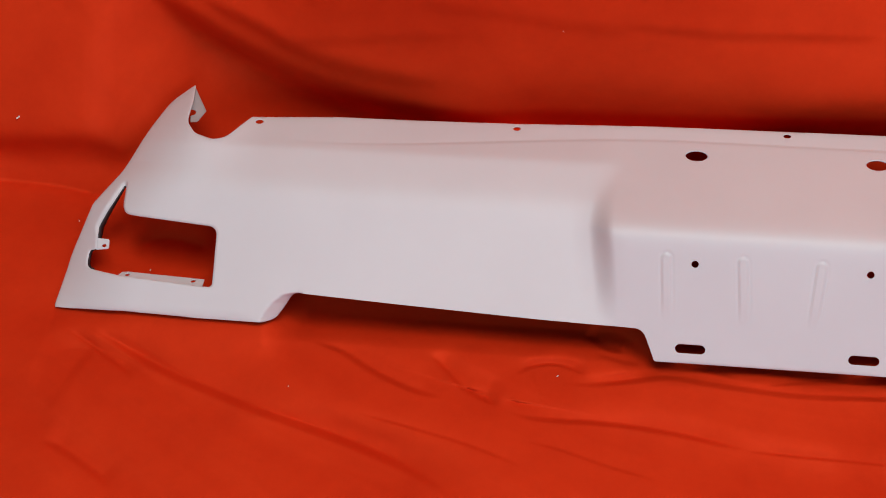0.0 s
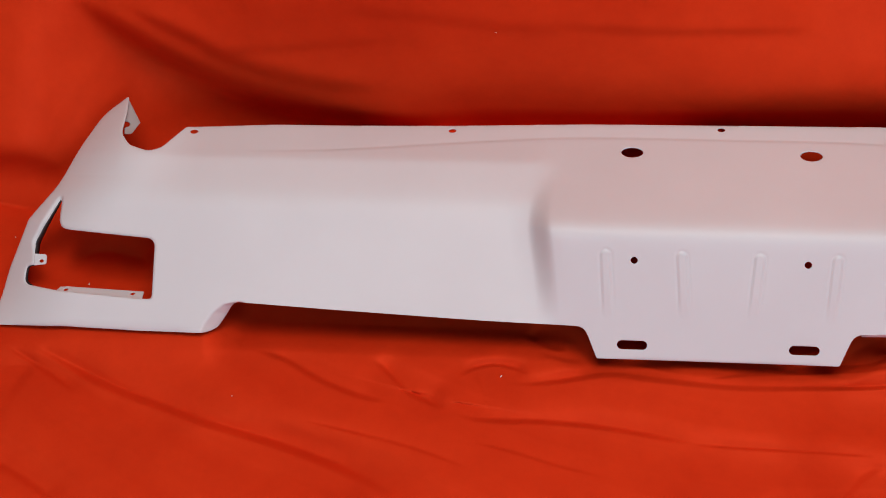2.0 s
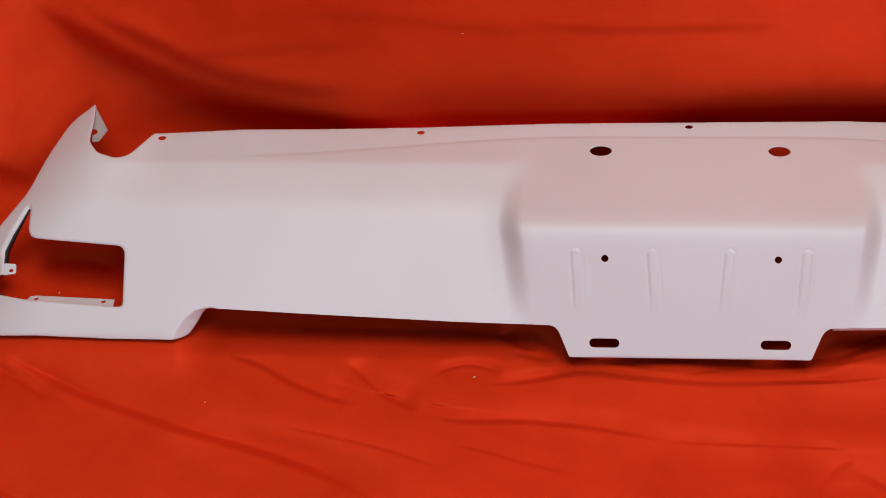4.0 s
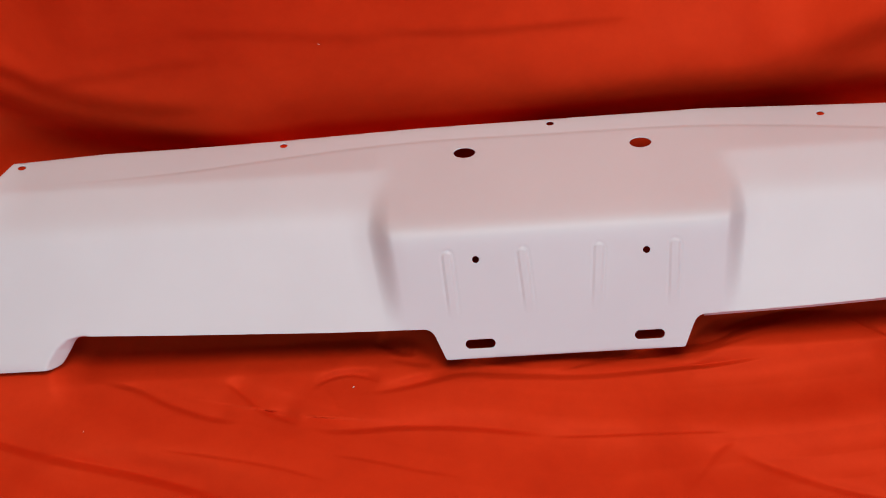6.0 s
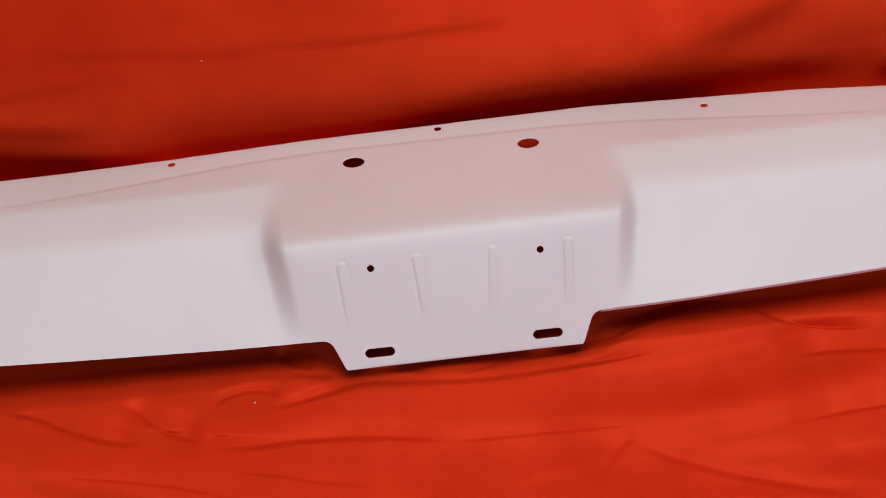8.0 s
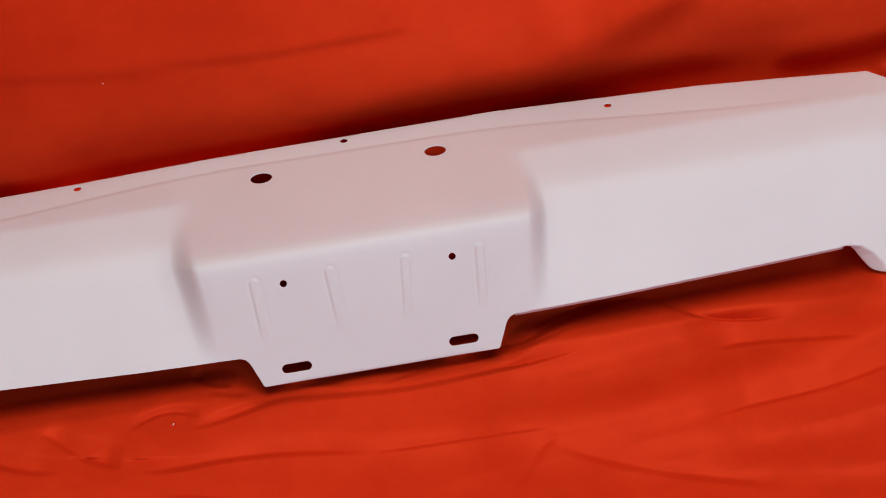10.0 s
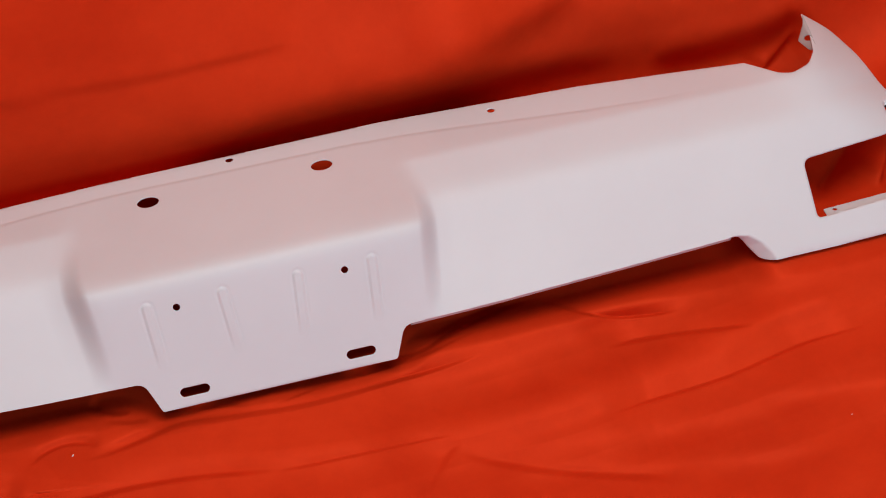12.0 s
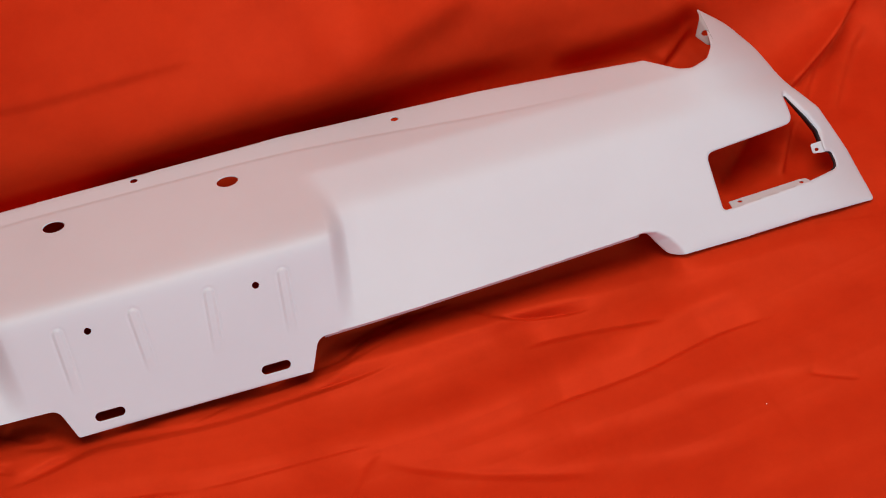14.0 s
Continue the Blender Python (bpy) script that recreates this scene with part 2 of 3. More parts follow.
fold(0.011, 0.010, 0.15, "rise", (0.304, -0.009), (0.366, -0.008), (0.432, -0.004), (0.497, 0.003), (0.556, 0.015))
fold(0.003, 0.008, 0.10, "rise", (0.391, -0.055), (0.458, -0.056), (0.517, -0.052), (0.582, -0.048))
fold(0.007, 0.012, 0.15, "rise", (0.128, -0.116), (0.196, -0.118), (0.275, -0.124), (0.354, -0.129), (0.435, -0.135), (0.521, -0.130))
fold(-0.0149, 0.0047, 0.0166, "tuck", (0.065, -0.011), (0.089, -0.009), (0.124, -0.007), (0.153, -0.005), (0.179, 0.007), (0.219, 0.014), (0.250, 0.020), (0.289, 0.022))
fold(-0.0069, 0.0040, 0.0096, "tuck", (0.156, 0.006), (0.184, 0.013), (0.218, 0.019), (0.252, 0.024))
fold(-0.0092, 0.0029, 0.0102, "tuck", (0.288, 0.021), (0.300, 0.012), (0.321, -0.001), (0.353, -0.014), (0.391, -0.020), (0.422, -0.020))
fold(-0.0074, 0.0043, 0.0102, "tuck", (0.337, -0.041), (0.370, -0.041), (0.410, -0.042), (0.460, -0.046), (0.489, -0.048))
fold(-0.0035, 0.0062, 0.014, "tuck", (0.105, -0.139), (0.128, -0.119), (0.147, -0.102), (0.164, -0.095))
fold(-0.0064, 0.0072, 0.0140, "tuck", (0.155, -0.104), (0.189, -0.121), (0.239, -0.140), (0.299, -0.157), (0.370, -0.174))
fold(0.008, 0.012, 0.03, "step", (0.188, -0.137), (0.264, -0.147), (0.338, -0.161), (0.393, -0.166), (0.460, -0.173), (0.530, -0.176))
fold(0.006, 0.010, 0.02, "step", (0.456, -0.118), (0.500, -0.125), (0.559, -0.128), (0.620, -0.129))
fold(-0.0055, 0.0032, 0.0077, "tuck", (0.630, 0.008), (0.657, 0.007), (0.686, 0.004), (0.720, -0.002), (0.765, -0.008))
fold(0.006, 0.010, 0.03, "step", (0.501, -0.014), (0.565, -0.013), (0.642, -0.015), (0.706, -0.020))
fold(-0.0046, 0.0027, 0.0080, "tuck", (0.593, -0.133), (0.617, -0.144), (0.643, -0.153))
fold(-0.0103, 0.0032, 0.0115, "tuck", (-0.198, 0.016), (-0.183, 0.008), (-0.168, 0.002), (-0.153, 0.002))
fold(-0.0064, 0.0038, 0.0090, "tuck", (-0.182, 0.000), (-0.159, -0.006), (-0.136, -0.009))
fold(0.048, 0.011, 0.07, "step", (-0.721, 0.372), (-0.661, 0.333), (-0.607, 0.303), (-0.559, 0.280), (-0.496, 0.262), (-0.433, 0.246), (-0.382, 0.235), (-0.306, 0.222), (-0.246, 0.217))
fold(0.012, 0.008, 0.05, "step", (-0.658, 0.363), (-0.614, 0.338), (-0.570, 0.321), (-0.540, 0.303), (-0.492, 0.286), (-0.428, 0.275), (-0.351, 0.271))
fold(0.0036, 0.005, 0.03, "step", (-0.396, 0.345), (-0.345, 0.342), (-0.299, 0.339), (-0.265, 0.336), (-0.207, 0.332), (-0.160, 0.329))
fold(0.0036, 0.004, 0.03, "step", (-0.195, 0.336), (-0.125, 0.333), (-0.069, 0.331), (0.014, 0.334), (0.106, 0.338))
fold(0.034, 0.012, 0.06, "step", (-0.081, 0.252), (-0.018, 0.255), (0.045, 0.258), (0.095, 0.261), (0.145, 0.265), (0.207, 0.266), (0.283, 0.266), (0.356, 0.264))
fold(0.0030, 0.005, 0.03, "step", (-0.587, 0.296), (-0.514, 0.308), (-0.449, 0.311), (-0.413, 0.315), (-0.361, 0.318), (-0.314, 0.320))
fold(0.0155, 0.010, 0.04, "step", (0.132, 0.251), (0.203, 0.255), (0.267, 0.260), (0.335, 0.263), (0.403, 0.264), (0.471, 0.257))
fold(0.020, 0.018, 0.05, "step", (0.203, 0.272), (0.254, 0.281), (0.300, 0.294), (0.349, 0.310), (0.390, 0.326), (0.420, 0.345))
fold(0.026, 0.012, 0.05, "step", (0.487, 0.249), (0.556, 0.247), (0.603, 0.251), (0.651, 0.257), (0.686, 0.273))
fold(0.010, 0.004, 0.02, "step", (0.624, 0.210), (0.643, 0.224), (0.659, 0.238), (0.672, 0.252))
fold(0.022, 0.004, 0.02, "step", (0.736, 0.141), (0.769, 0.159), (0.797, 0.175), (0.826, 0.193), (0.852, 0.214), (0.881, 0.243))
fold(0.016, 0.007, 0.025, "step", (0.752, 0.122), (0.782, 0.150), (0.803, 0.170), (0.833, 0.194), (0.855, 0.220))
fold(0.012, 0.008, 0.025, "step", (0.779, 0.099), (0.835, 0.161), (0.880, 0.206))
fold(0.012, 0.010, 0.03, "step", (-0.903, 0.179), (-0.820, 0.186), (-0.760, 0.188), (-0.720, 0.176))
fold(-0.010, 0.008, 0.012, "crease", (-0.908, 0.142), (-0.840, 0.141), (-0.792, 0.136), (-0.744, 0.126))
fold(-0.014, 0.010, 0.014, "crease", (-0.705, 0.074), (-0.678, 0.088), (-0.644, 0.084), (-0.609, 0.074))
fold(-0.026, 0.010, 0.012, "crease", (0.611, 0.052), (0.650, 0.082), (0.675, 0.100), (0.703, 0.121))
fold(0.020, 0.006, 0.02, "step", (0.682, 0.053), (0.701, 0.075), (0.722, 0.098), (0.741, 0.121))


def waves(x, v, seed, size):
    """Soft uneven swell of the cloth."""
    rng, out = np.random.RandomState(seed), 0.0
    for k in range(7):
        a, f, p = rng.uniform(-0.9, 0.9), rng.uniform(0.6, 1.6) / size, rng.uniform(0, 6.3)
        out = out + np.sin(6.283 * f * (x * math.sin(a) * 0.8 + v * math.cos(a)) + p + 1.3 * np.sin(x * 2.1 / size + k)) / f / size
    return out / 7


def streaks(x, v):
    """Long soft folds in front of the panel, fanning out to both sides."""
    steps = np.linspace(-2, 2, 401)
    slope = np.interp(steps, (-0.6, -0.25, 0.05, 0.3, 0.8), (0.45, 0.30, 0.08, -0.08, -0.14))
    run = v + np.interp(x, steps, np.cumsum(slope) * 0.01)
    rng, out = np.random.RandomState(5), 0.0
    for size, tall in ((0.135, 0.0019), (0.083, 0.0016), (0.047, 0.0009)):
        p, k = rng.uniform(0, 6.3), rng.uniform(2.0, 4.0)
        wave = np.sin(6.283 * run / size + p + 0.6 * np.sin(k * x + p))
        out = out + tall * (wave + 0.35 * (1 - 2 * np.abs(wave))) * (0.55 + 0.45 * np.sin(k * 1.7 * x + 2 * p + 9 * run))
    return out * step_up(0.06, -0.04, v)


def build_cloth():
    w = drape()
    back = step_up(0.1, 0.2, GQ)
    lift = LIFT + (0.004 + 0.004 * back) * waves(GX, GQ, 3, 0.25) + 0.0013 * waves(GX + 0.3, GQ, 8, 0.07) + 0.0005 * waves(GX - 0.2, GQ, 12, 0.03) + streaks(GX, GQ)
    ends = np.abs(GX)
    # hollow under the panel
    lift -= 0.028 * step_up(0.0, 0.03, GQ + 0.010 + 0.018 * step_up(0.17, 0.12, ends)) * step_up(0.16, 0.11, GQ) * step_up(0.60, 0.50, ends)
    # sunk deeper behind the plate's slots, added so they look dark
    lift -= 0.035 * step_up(0.002, 0.022, GQ) * step_up(0.16, 0.11, GQ) * step_up(0.135, 0.115, ends)
    # it rides up towards the panel on one side
    lift += 0.014 * step_up(0.10, 0.32, GX) * step_up(0.85, 0.6, GX) * step_up(-0.17, -0.03, GQ) * step_up(0.025, -0.015, GQ)
    # the ends of the panel bed down into the cloth
    rest_y = np.interp(ends, (0.53, 0.60, 0.68, 0.74, 0.765), (0.009, 0.011, 0.0146, 0.0244, 0.030))
    rest_z = np.interp(ends, (0.53, 0.60, 0.68, 0.74, 0.765), (0.0042, 0.0019, -0.001, -0.0109, -0.017)) - 0.0035
    rest_q, rest_w = (rest_y + rest_z) * ROOT2, (rest_y - rest_z) * ROOT2
    near = step_up(0.49, 0.53, ends) * step_up(0.83, 0.77, ends) * np.exp(-((GQ - rest_q) / 0.025) ** 2)
    w = (w - lift) * (1 - near) + (rest_w + GQ - rest_q) * near
    # a bunch of cloth added close under the mounting flange, shading the holes
    top = np.interp(GX, (-0.35, -0.2, -0.1), (0.230, 0.232, 0.238))
    bunch = step_up(0.42, 0.35, ends) * step_up(0.14, 0.18, GQ) * step_up(top, top - 0.006, GQ)
    w = w * (1 - bunch) + np.minimum(w, np.interp(GX, (-0.3, 0.0, 0.08, 0.3), (0.101, 0.150, 0.175, 0.185))) * bunch
    verts = np.stack([GX, (GQ + w) * ROOT2, (GQ - w) * ROOT2], -1).reshape(-1, 3)
    ny, nx = GX.shape
    i = (np.arange(ny - 1)[:, None] * nx + np.arange(nx - 1)[None]).ravel()
    faces = np.stack([i, i + 1, i + nx + 1, i + nx], 1)
    ob = mesh_object("cloth", verts.tolist(), faces.tolist(), CLOTH)
    tagged(ob, "creased bright red cotton cloth spread under the panel", "cloth")
    return verts.reshape(ny, nx, 3)


CLOTH_PLACE = build_cloth()


def lint(x, q, length, seed):
    """A white fleck of lint: a short bent fibre of uneven thickness lying on the cloth."""
    row, col = np.searchsorted(CLOTH_Q, q), np.searchsorted(CLOTH_X, x)
    base = Vector(CLOTH_PLACE[row, col])
    rng = random.Random(seed)
    turn, bend = rng.uniform(0, 6.3), rng.uniform(0.3, 1.0)
    verts, faces, rings, around = [], [], 9, 6
    for i in range(rings):
        t = i / (rings - 1) - 0.5
        mid = Vector((math.cos(turn + bend * t) * t * length, math.sin(turn + bend * t) * t * length, 0.0009 + 0.0006 * math.sin(5 * t + seed)))
        thick = length * 0.20 * math.sqrt(max(1 - (1.9 * t) ** 2, 0.03)) * rng.uniform(0.7, 1.2)
        for k in range(around):
            a = 6.2832 * k / around
            verts.append(mid + Vector((-math.sin(turn) * math.cos(a), math.cos(turn) * math.cos(a), 0.6 * math.sin(a))) * thick)
    for i in range(rings - 1):
        for k in range(around):
            faces.append((i * around + k, i * around + (k + 1) % around, (i + 1) * around + (k + 1) % around, (i + 1) * around + k))
    faces += [tuple(range(around))[::-1], tuple((rings - 1) * around + k for k in range(around))]
    ob = mesh_object("lint_fleck", [v[:] for v in verts], faces, LINT)
    ob.location = base
    tagged(ob, "tiny white fleck of lint lying on the red cloth", "lint", group="lint flecks on the cloth")


lint(-0.2197, -0.0264, 0.0032, 1)
lint(-0.2370, 0.3267, 0.0032, 2)
lint(-0.8456, 0.2114, 0.0085, 3)
lint(-0.4901, -0.0537, 0.0020, 4)
lint(0.5402, -0.1523, 0.0018, 5)
lint(-0.6758, 0.0514, 0.0040, 6)
lint(-0.7758, 0.0993, 0.0022, 7)

# ---- the valance panel ----
# The sheet is pressed out of one piece: its shape is a depth w over the slanted plane (x, q).
RIBS = ((0.1145, 0.1015, 0.111, 0.043), (0.0385, 0.1015, 0.034, 0.044))


def crease(x):
    """q of the line where the mounting flange bends off."""
    return 0.2228 - 0.023 * step_up(0.1, 0.5, np.abs(x))


def depth(x, q):
    a = np.abs(x)
    flange = 0.09 * soft_ramp(q - crease(x), 0.001)
    roll = 0.66 * soft_ramp(q - 0.150, 0.006) + 0.60 * soft_ramp(q - 0.194, 0.002) - flange
    side = 0.13 * (q - 0.04) + roll * (1 - 0.6 * step_up(0.55, 0.64, a))
    plate = -0.03 - 0.3 * (q - 0.128) + 1.6 * soft_ramp(q - 0.128, 0.0045) - flange
    outer = np.interp(q, (0.02, 0.06, 0.10, 0.128, 0.155, 0.20), (0.181, 0.186, 0.192, 0.1960, 0.195, 0.189)) - 0.004 * (x > 0)
    inner = np.interp(q, (0.02, 0.06, 0.10, 0.128, 0.155, 0.20), (0.157, 0.161, 0.165, 0.1685, 0.170, 0.160))
    centre = 0.7 * step_up(outer, inner, a) + 0.3 * step_up(outer + 0.02, inner - 0.012, a)
    w = side * (1 - centre) + plate * centre
    edge = np.interp(q, (-0.02, 0.0, 0.12, 0.17, 0.21, 0.26), (0.775, 0.765, 0.735, 0.695, 0.675, 0.645))
    wrap = np.clip((0.09 - edge + a) / 0.09, 0, 1.7)
    rise = q - crease(x)
    w = w + 0.0018 * step_up(-0.0008, 0.0012, rise) * np.exp(-np.clip(rise, 0, 1) / 0.014) * step_up(0.55, 0.35, a)
    return w + 0.035 * wrap ** 2 * (0.7 + 0.3 * step_up(0.0, 0.06, q)) + 0.01 * step_up(0.5, 0.75, a)


def relief(x, q):
    """The four shallow ribs pressed into the plate, which fade out downwards."""
    a, out = np.abs(x), 0.0
    for x0, q0, x1, q1 in RIBS:
        t = np.clip((q0 - q) / (q0 - q1), 0, 1)
        d = np.hypot(a - x0 - t * (x1 - x0), q - (q0 - t * (q0 - q1)))
        out = out + (0.0012 * step_up(0.0056, 0.0032, d) - 0.0006 * np.exp(-((d - 0.0060) / 0.0012) ** 2)) * step_up(q1 - 0.008, q1 + 0.024, q)
    return out


def placed(x, q, w):
    return np.stack([x, (q + w) * ROOT2, (q - w) * ROOT2], -1)


def rounded(corners, steps=8):
    """A closed polygon from corners (x, q, radius), each rounded."""
    out, n = [], len(corners)
    for i, (x, q, r) in enumerate(corners):
        p = Vector((x, q))
        a, b = Vector(corners[i - 1][:2]) - p, Vector(corners[(i + 1) % n][:2]) - p
        reach = min(r / max(math.tan(a.angle(b) / 2), 0.05), 0.48 * a.length, 0.48 * b.length)
        s, e = p + a.normalized() * reach, p + b.normalized() * reach
        for k in range(steps + 1):
            t = k / steps
            out.append(s * (1 - t) ** 2 + p * (2 * t * (1 - t)) + e * t * t)
    return np.array([v[:] for v in out])


def signed_distance(poly, x, q):
    """Distance to a closed polygon, negative inside."""
    best, inside = np.full(x.shape, 9.0), np.zeros(x.shape, bool)
    for (x0, q0), (x1, q1) in zip(poly, np.roll(poly, -1, 0)):
        dx, dq = x1 - x0, q1 - q0
        t = np.clip(((x - x0) * dx + (q - q0) * dq) / (dx * dx + dq * dq + 1e-12), 0, 1)
        best = np.minimum(best, np.hypot(x - x0 - t * dx, q - q0 - t * dq))
        if dq:
            inside ^= ((q0 > q) != (q1 > q)) & (x < x0 + (q - q0) * dx / dq)
    return np.where(inside, -best, best)


# outline of one half, from the number plate's foot round the end to the mounting flange, as (x, q, corner radius)
FOOT = [(0.1215, -0.0045, 0.003), (0.1345, 0.0282, 0.014), (0.24, 0.0308, 0.3), (0.39, 0.0368, 0.3), (0.4985, 0.0418, 0.014), (0.5165, 0.0135, 0.016), (0.527, 0.0085, 0.03),
        (0.60, 0.0085, 0.05), (0.68, 0.0103, 0.05), (0.7665, 0.0080, 0.003)]
HORN = [(0.759, 0.063, 0.1), (0.738, 0.122, 0.02), (0.711, 0.157, 0.05), (0.695, 0.205, 0.06), (0.679, 0.2385, 0.05), (0.6505, 0.2592, 0.002),
        (0.6455, 0.240, 0.03), (0.640, 0.2165, 0.015), (0.6265, 0.2035, 0.02), (0.605, 0.1975, 0.02), (0.592, 0.2010, 0.02)]


def bent(side):
    """The horn of one end: the two are not bent quite alike."""
    return [(x + side * 0.0045 * min(max((q - 0.14) / 0.06, 0), 1) * (x > 0.643), q + 0.0040 * (side > 0 and q > 0.25), r) for x, q, r in HORN]


FLANGE_LEFT = [(0.5735, 0.2255, 0.003), (0.478, 0.2304, 0.3), (0.38, 0.2313, 0.3), (0.287, 0.2332, 0.3), (0.138, 0.2384, 0.3)]
FLANGE_RIGHT = [(0.566, 0.2203, 0.003), (0.479, 0.2273, 0.3), (0.385, 0.2340, 0.3), (0.287, 0.2373, 0.3), (0.165, 0.2415, 0.3)]
OUTLINE = rounded(FOOT[:-1] + [(0.7625, 0.0085, 0.004)] + bent(1) + FLANGE_RIGHT + [(-x, q, r) for x, q, r in (FOOT + bent(-1) + FLANGE_LEFT)[::-1]])
OPENING = rounded([(0.699, 0.1440, 0.001), (0.6955, 0.1125, 0.016), (0.5855, 0.1045, 0.010), (0.5855, 0.0415, 0.005), (0.597, 0.0418, 0.01),
                   (0.692, 0.0475, 0.03), (0.7335, 0.0525, 0.014), (0.732, 0.0715, 0.006), (0.7225, 0.0725, 0.004), (0.7245, 0.096, 0.012), (0.7150, 0.114, 0.03)])


def panel_distance(x, q):
    """Negative inside the sheet: outline, lamp openings, drilled holes and slots."""
    a = np.abs(x)
    d = np.maximum(signed_distance(OUTLINE, x, q), -signed_distance(OPENING, a, q))
    for hx, hq, rx, rq in ((0.0, 0.235, 0.0042, 0.0024), (0.2848, 0.2278, 0.0042, 0.0024), (0.0925, 0.208, 0.0115, 0.0056), (0.0857, 0.0968, 0.0036, 0.0036)):
        d = np.maximum(d, (1 - np.hypot((a - hx) / rx, (q - hq) / rq)) * min(rx, rq))
    d = np.maximum(d, (1 - np.hypot((x + 0.564) / 0.0042, (q - 0.2206) / 0.0026)) * 0.0026)
    slot = np.hypot(np.maximum(np.abs(a - 0.086) - 0.0105, 0), q - 0.0104) - 0.0047
    return np.maximum(d, -slot)


def panel_surface(x, q):
    a = np.abs(x)
    rim, hole = -signed_distance(OUTLINE, x, q), signed_distance(OPENING, a, q)
    w = depth(x, q) - relief(x, q)
    low = step_up(0.53, 0.56, a) * step_up(0.755, 0.735, a)
    w = w + low * 0.002 * np.clip(1 - (q - 0.0095) / 0.010, 0, 1) ** 2
    ridge = np.interp(q, (0.008, 0.0142, 0.0195, 0.0295, 0.0385, 0.0415, 0.0428), (0.5305, 0.529, 0.5263, 0.5195, 0.509, 0.496, 0.44))
    w = w + 1.1 * soft_ramp(ridge - a, 0.0008) * step_up(0.484, 0.502, a) * step_up(0.046, 0.042, q)
    w = w + 0.0008 * np.clip(1 - rim / 0.003, 0, 1) ** 2 * (1 - step_up(0.08, 0.12, a) * step_up(0.51, 0.49, a) * step_up(0.06, 0.05, q))
    bar = step_up(0.69, 0.70, a) * step_up(0.085, 0.1, q)
    w = w + (0.0015 + 0.0045 * bar) * np.clip(1 - hole / (0.003 + 0.004 * bar), 0, 1) ** 2
    return placed(x, q, w)


def clipped_sheet(x_range, q_range, cell, distance, surface):
    """The part of a fine grid where distance is negative, its border cells cut along the outline, laid on the surface."""
    xs, qs = np.arange(x_range[0], x_range[1], cell), np.arange(q_range[0], q_range[1], cell)
    gx, gq = np.meshgrid(xs, qs)
    d = distance(gx, gq)
    nx, fx, fq, fd = len(xs), gx.ravel().tolist(), gq.ravel().tolist(), d.ravel().tolist()
    used, points, faces, cuts = {}, [], [], {}

    def corner(i):
        if i not in used:
            used[i] = len(points)
            points.append((fx[i], fq[i]))
        return used[i]

    def cut(i, j):
        key = (min(i, j), max(i, j))
        if key not in cuts:
            t = fd[i] / (fd[i] - fd[j])
            cuts[key] = len(points)
            points.append((fx[i] + t * (fx[j] - fx[i]), fq[i] + t * (fq[j] - fq[i])))
        return cuts[key]

    inner = d < 0
    some = inner[:-1, :-1] | inner[1:, :-1] | inner[:-1, 1:] | inner[1:, 1:]
    for r, c in zip(*np.nonzero(some)):
        i = int(r) * nx + int(c)
        ring, face = (i, i + 1, i + nx + 1, i + nx), []
        for k in range(4):
            here, there = ring[k], ring[(k + 1) % 4]
            if fd[here] < 0:
                face.append(corner(here))
            if (fd[here] < 0) != (fd[there] < 0):
                face.append(cut(here, there))
        if len(face) > 2:
            faces.append(face)
    pts = np.array(points)
    return surface(pts[:, 0], pts[:, 1]), faces


def thicken(ob, thickness, offset=-1):
    mod = ob.modifiers.new("thickness", "SOLIDIFY")
    mod.thickness, mod.offset = thickness, offset
    if offset < 0:
        ob.data.materials.append(DARK_INSIDE)
        mod.material_offset = 1
    return ob


def sheet_part(name, x_range, q_range, cell, distance, surface, parent, label="", offset=-1, mat=PRIMER):
    verts, faces = clipped_sheet(x_range, q_range, cell, distance, surface)
    ob = thicken(mesh_object(name, verts.tolist(), faces, mat, parent), 0.0012, offset)
    return tagged(ob, label)


panel = tagged(new("valance_panel"), "white primed sheet metal car rear valance lying on red cloth", "car panel")
sheet_part("skin", (-0.80, 0.801), (-0.03, 0.28), 0.00125, panel_distance, panel_surface, panel)


def disc(x, q, x0, q0, r):
    return r - np.hypot(x - x0, q - q0)


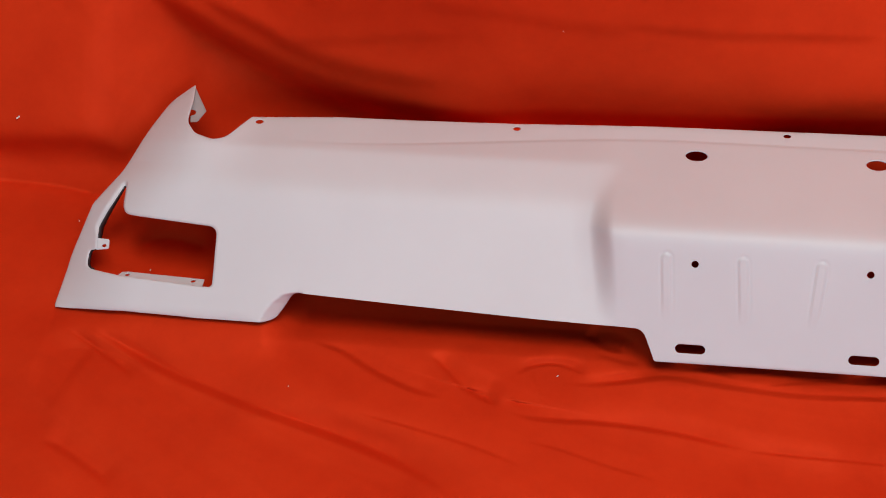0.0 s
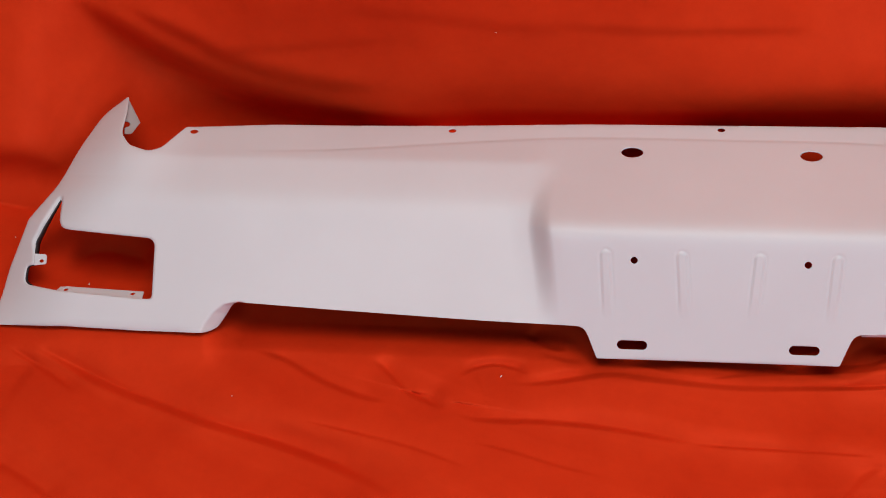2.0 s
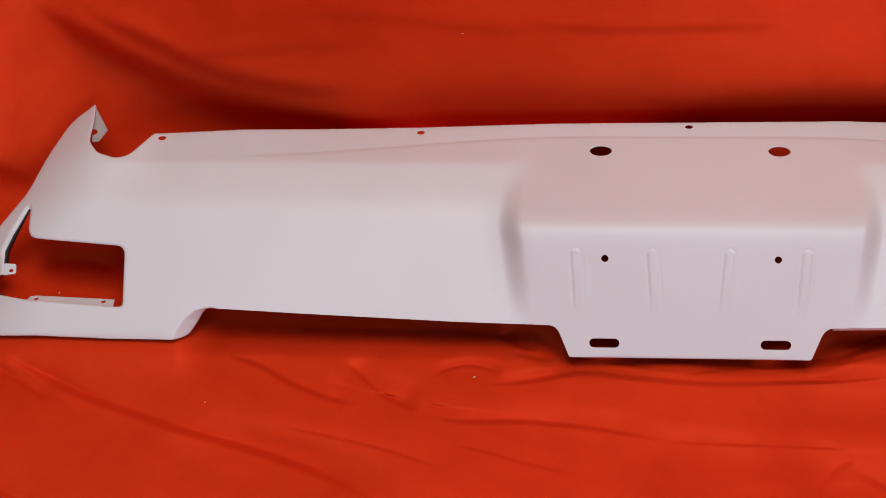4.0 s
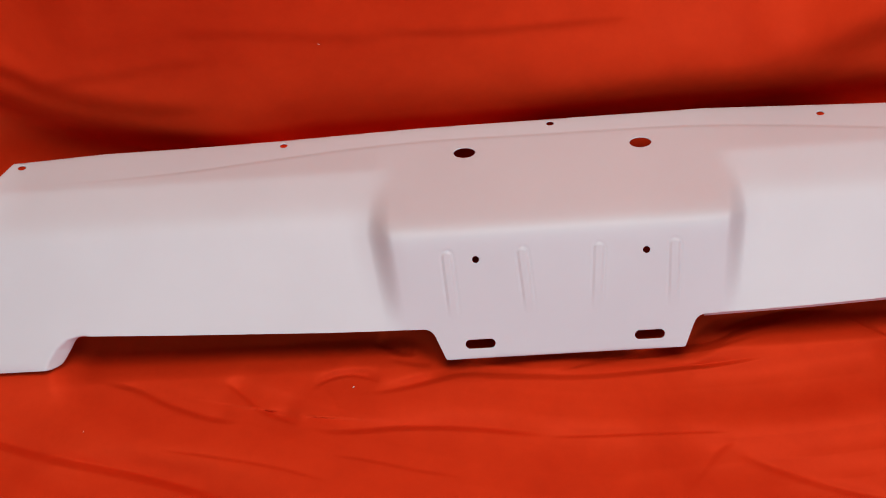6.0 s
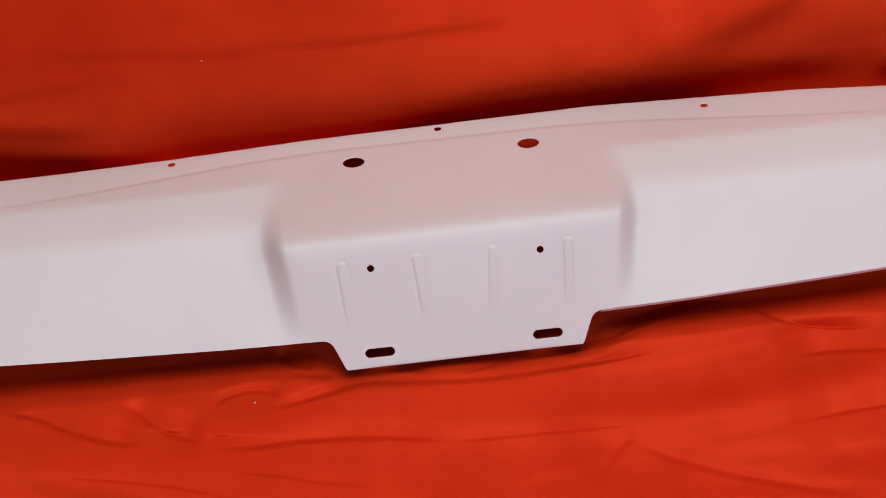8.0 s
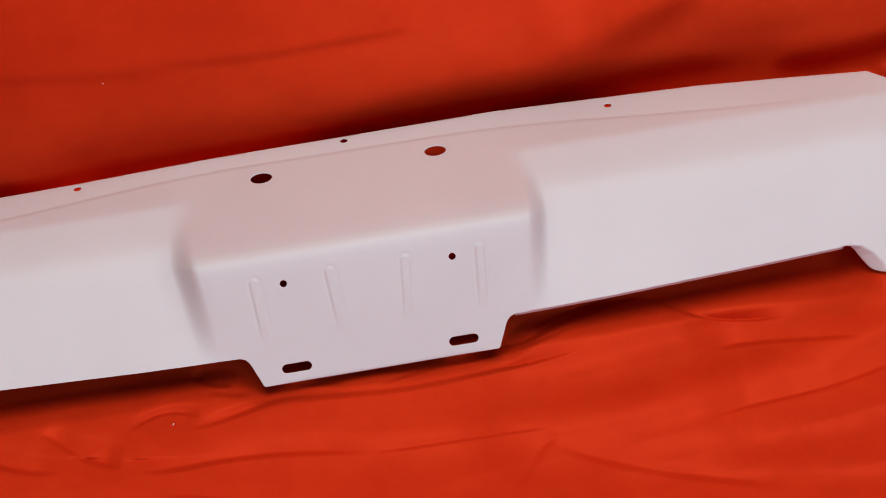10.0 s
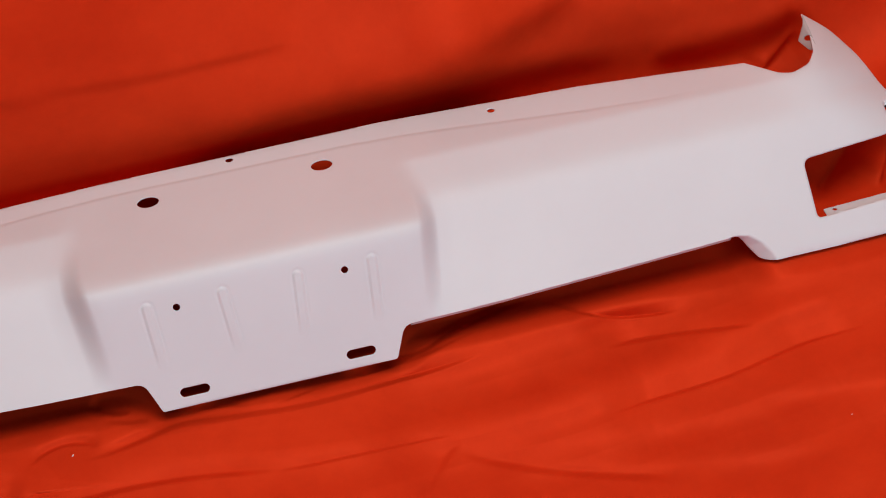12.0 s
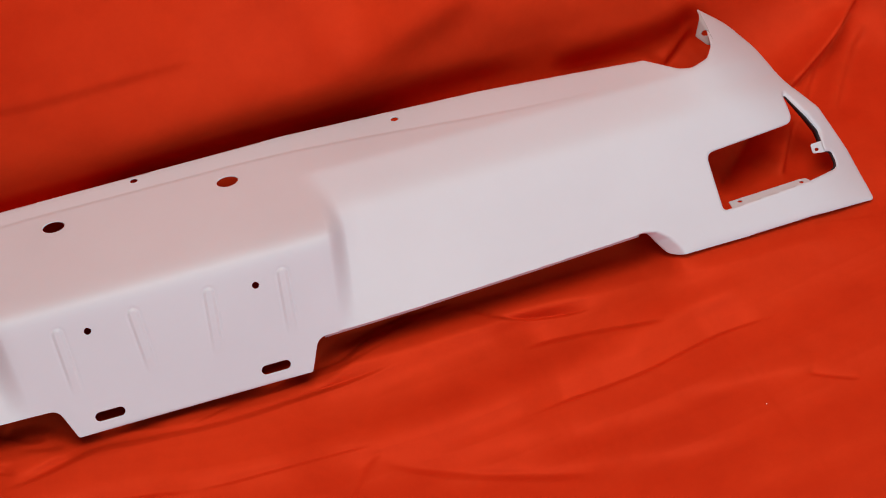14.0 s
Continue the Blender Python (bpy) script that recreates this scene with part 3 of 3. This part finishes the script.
def end_parts(side):
    """The folded pieces at one end of the panel."""
    # flange folded inwards off the horn's tip, with one drilled hole
    def horn_distance(x, q):
        tri = np.array([(0.6505, 0.2585), (0.6346, 0.2302), (0.6385, 0.2170), (0.6435, 0.2160), (0.647, 0.235)]) + [side * 0.003, 0.001 + side * 0.001]
        hole = (0.6455, 0.2325) if side > 0 else (0.6420, 0.2272)
        return np.maximum(signed_distance(tri, side * x, q), disc(side * x, q, *hole, 0.0034))

    def horn_surface(x, q):
        a = side * x
        return placed(x, q, depth(side * (0 * a + 0.6455), q) + 0.0012 + 1.7 * np.clip(0.6475 - a, 0, 1))

    span = sorted((side * 0.625, side * 0.66))
    sheet_part("horn_flange", span, (0.208, 0.265), 0.001, horn_distance, horn_surface, panel, "folded mounting flange with one drilled hole, its shade in the colour", mat=SHADED_PRIMER)

    # ledge along the foot of the lamp opening, with two screw holes
    def ledge_distance(x, q):
        strip = np.array([(0.5965, 0.0412), (0.5975, 0.0487), (0.682, 0.0517), (0.689, 0.0510), (0.692, 0.0470)])
        d = signed_distance(strip, side * x, q)
        for hx, hq in ((0.6085, 0.0464), (0.6815, 0.0486)):
            d = np.maximum(d, (1 - np.hypot((side * x - hx) / 0.0026, (q - hq) / 0.0015)) * 0.0015)
        return d

    def ledge_surface(x, q):
        a = side * x
        foot = np.interp(a, (0.596, 0.692), (0.0415, 0.0472))
        return placed(x, q, depth(x, foot) + 0.003 + 1.6 * np.clip(q - foot, -0.001, 1))

    sheet_part("lamp_ledge", sorted((side * 0.59, side * 0.70)), (0.038, 0.055), 0.0008, ledge_distance, ledge_surface, panel, "narrow screw ledge of the lamp opening")

    # walls turned back round the outer side of the lamp opening
    loop = np.concatenate([OPENING[54:], OPENING[:3]])
    x, q = side * loop[:, 0], loop[:, 1]
    w = depth(x, q) + 0.004
    front, rear = placed(x, q, w), placed(x, q, w + np.interp(q, (0.05, 0.072, 0.085, 0.10, 0.13, 0.145), (0.004, 0.005, 0.012, 0.013, 0.008, 0.002)))
    n = len(loop)
    wall = mesh_object("opening_wall", np.concatenate([front, rear]).tolist(), [(i, i + 1, n + i + 1, n + i) for i in range(n - 1)], DARK_INSIDE, panel)
    tagged(thicken(wall, 0.0012, 0), "wall turned back round the lamp opening, shade in its dark colour")

    # small screw tab on the outer bar
    def tab_distance(x, q):
        plate = rounded([(0.7098, 0.0740, 0.0025), (0.7104, 0.0842, 0.0025), (0.7245, 0.0848, 0.001), (0.7245, 0.0722, 0.001)], 4)
        return np.maximum(signed_distance(plate, side * x, q), (1 - np.hypot((side * x - 0.7155) / 0.0026, (q - 0.0772) / 0.0018)) * 0.0018)

    def tab_surface(x, q):
        return placed(x, q, depth(side * (0 * x + 0.7235), q) + 0.0032 - 0.12 * (0.7235 - side * x))

    sheet_part("screw_tab", sorted((side * 0.70, side * 0.73)), (0.068, 0.09), 0.0008, tab_distance, tab_surface, panel, "small screw tab with one hole")

    # lip turned back under the lower edge
    def lip_surface(x, t):
        a = side * x
        edge = np.interp(a, (0.135, 0.24, 0.39, 0.495), (0.0284, 0.0308, 0.0368, 0.0416))
        return placed(x, edge + 0.0015 - (0.0024 + 0.0013 * side) * t, depth(x, edge) + 0.0024 + 0.010 * t)

    sheet_part("bottom_lip", sorted((side * 0.14, side * 0.497)), (0.0, 1.01), 0.01, lambda x, t: np.maximum(np.abs(side * x - 0.3175) - 0.175, np.abs(t - 0.5) - 0.499), lip_surface, panel, offset=0)


end_parts(-1)
end_parts(1)
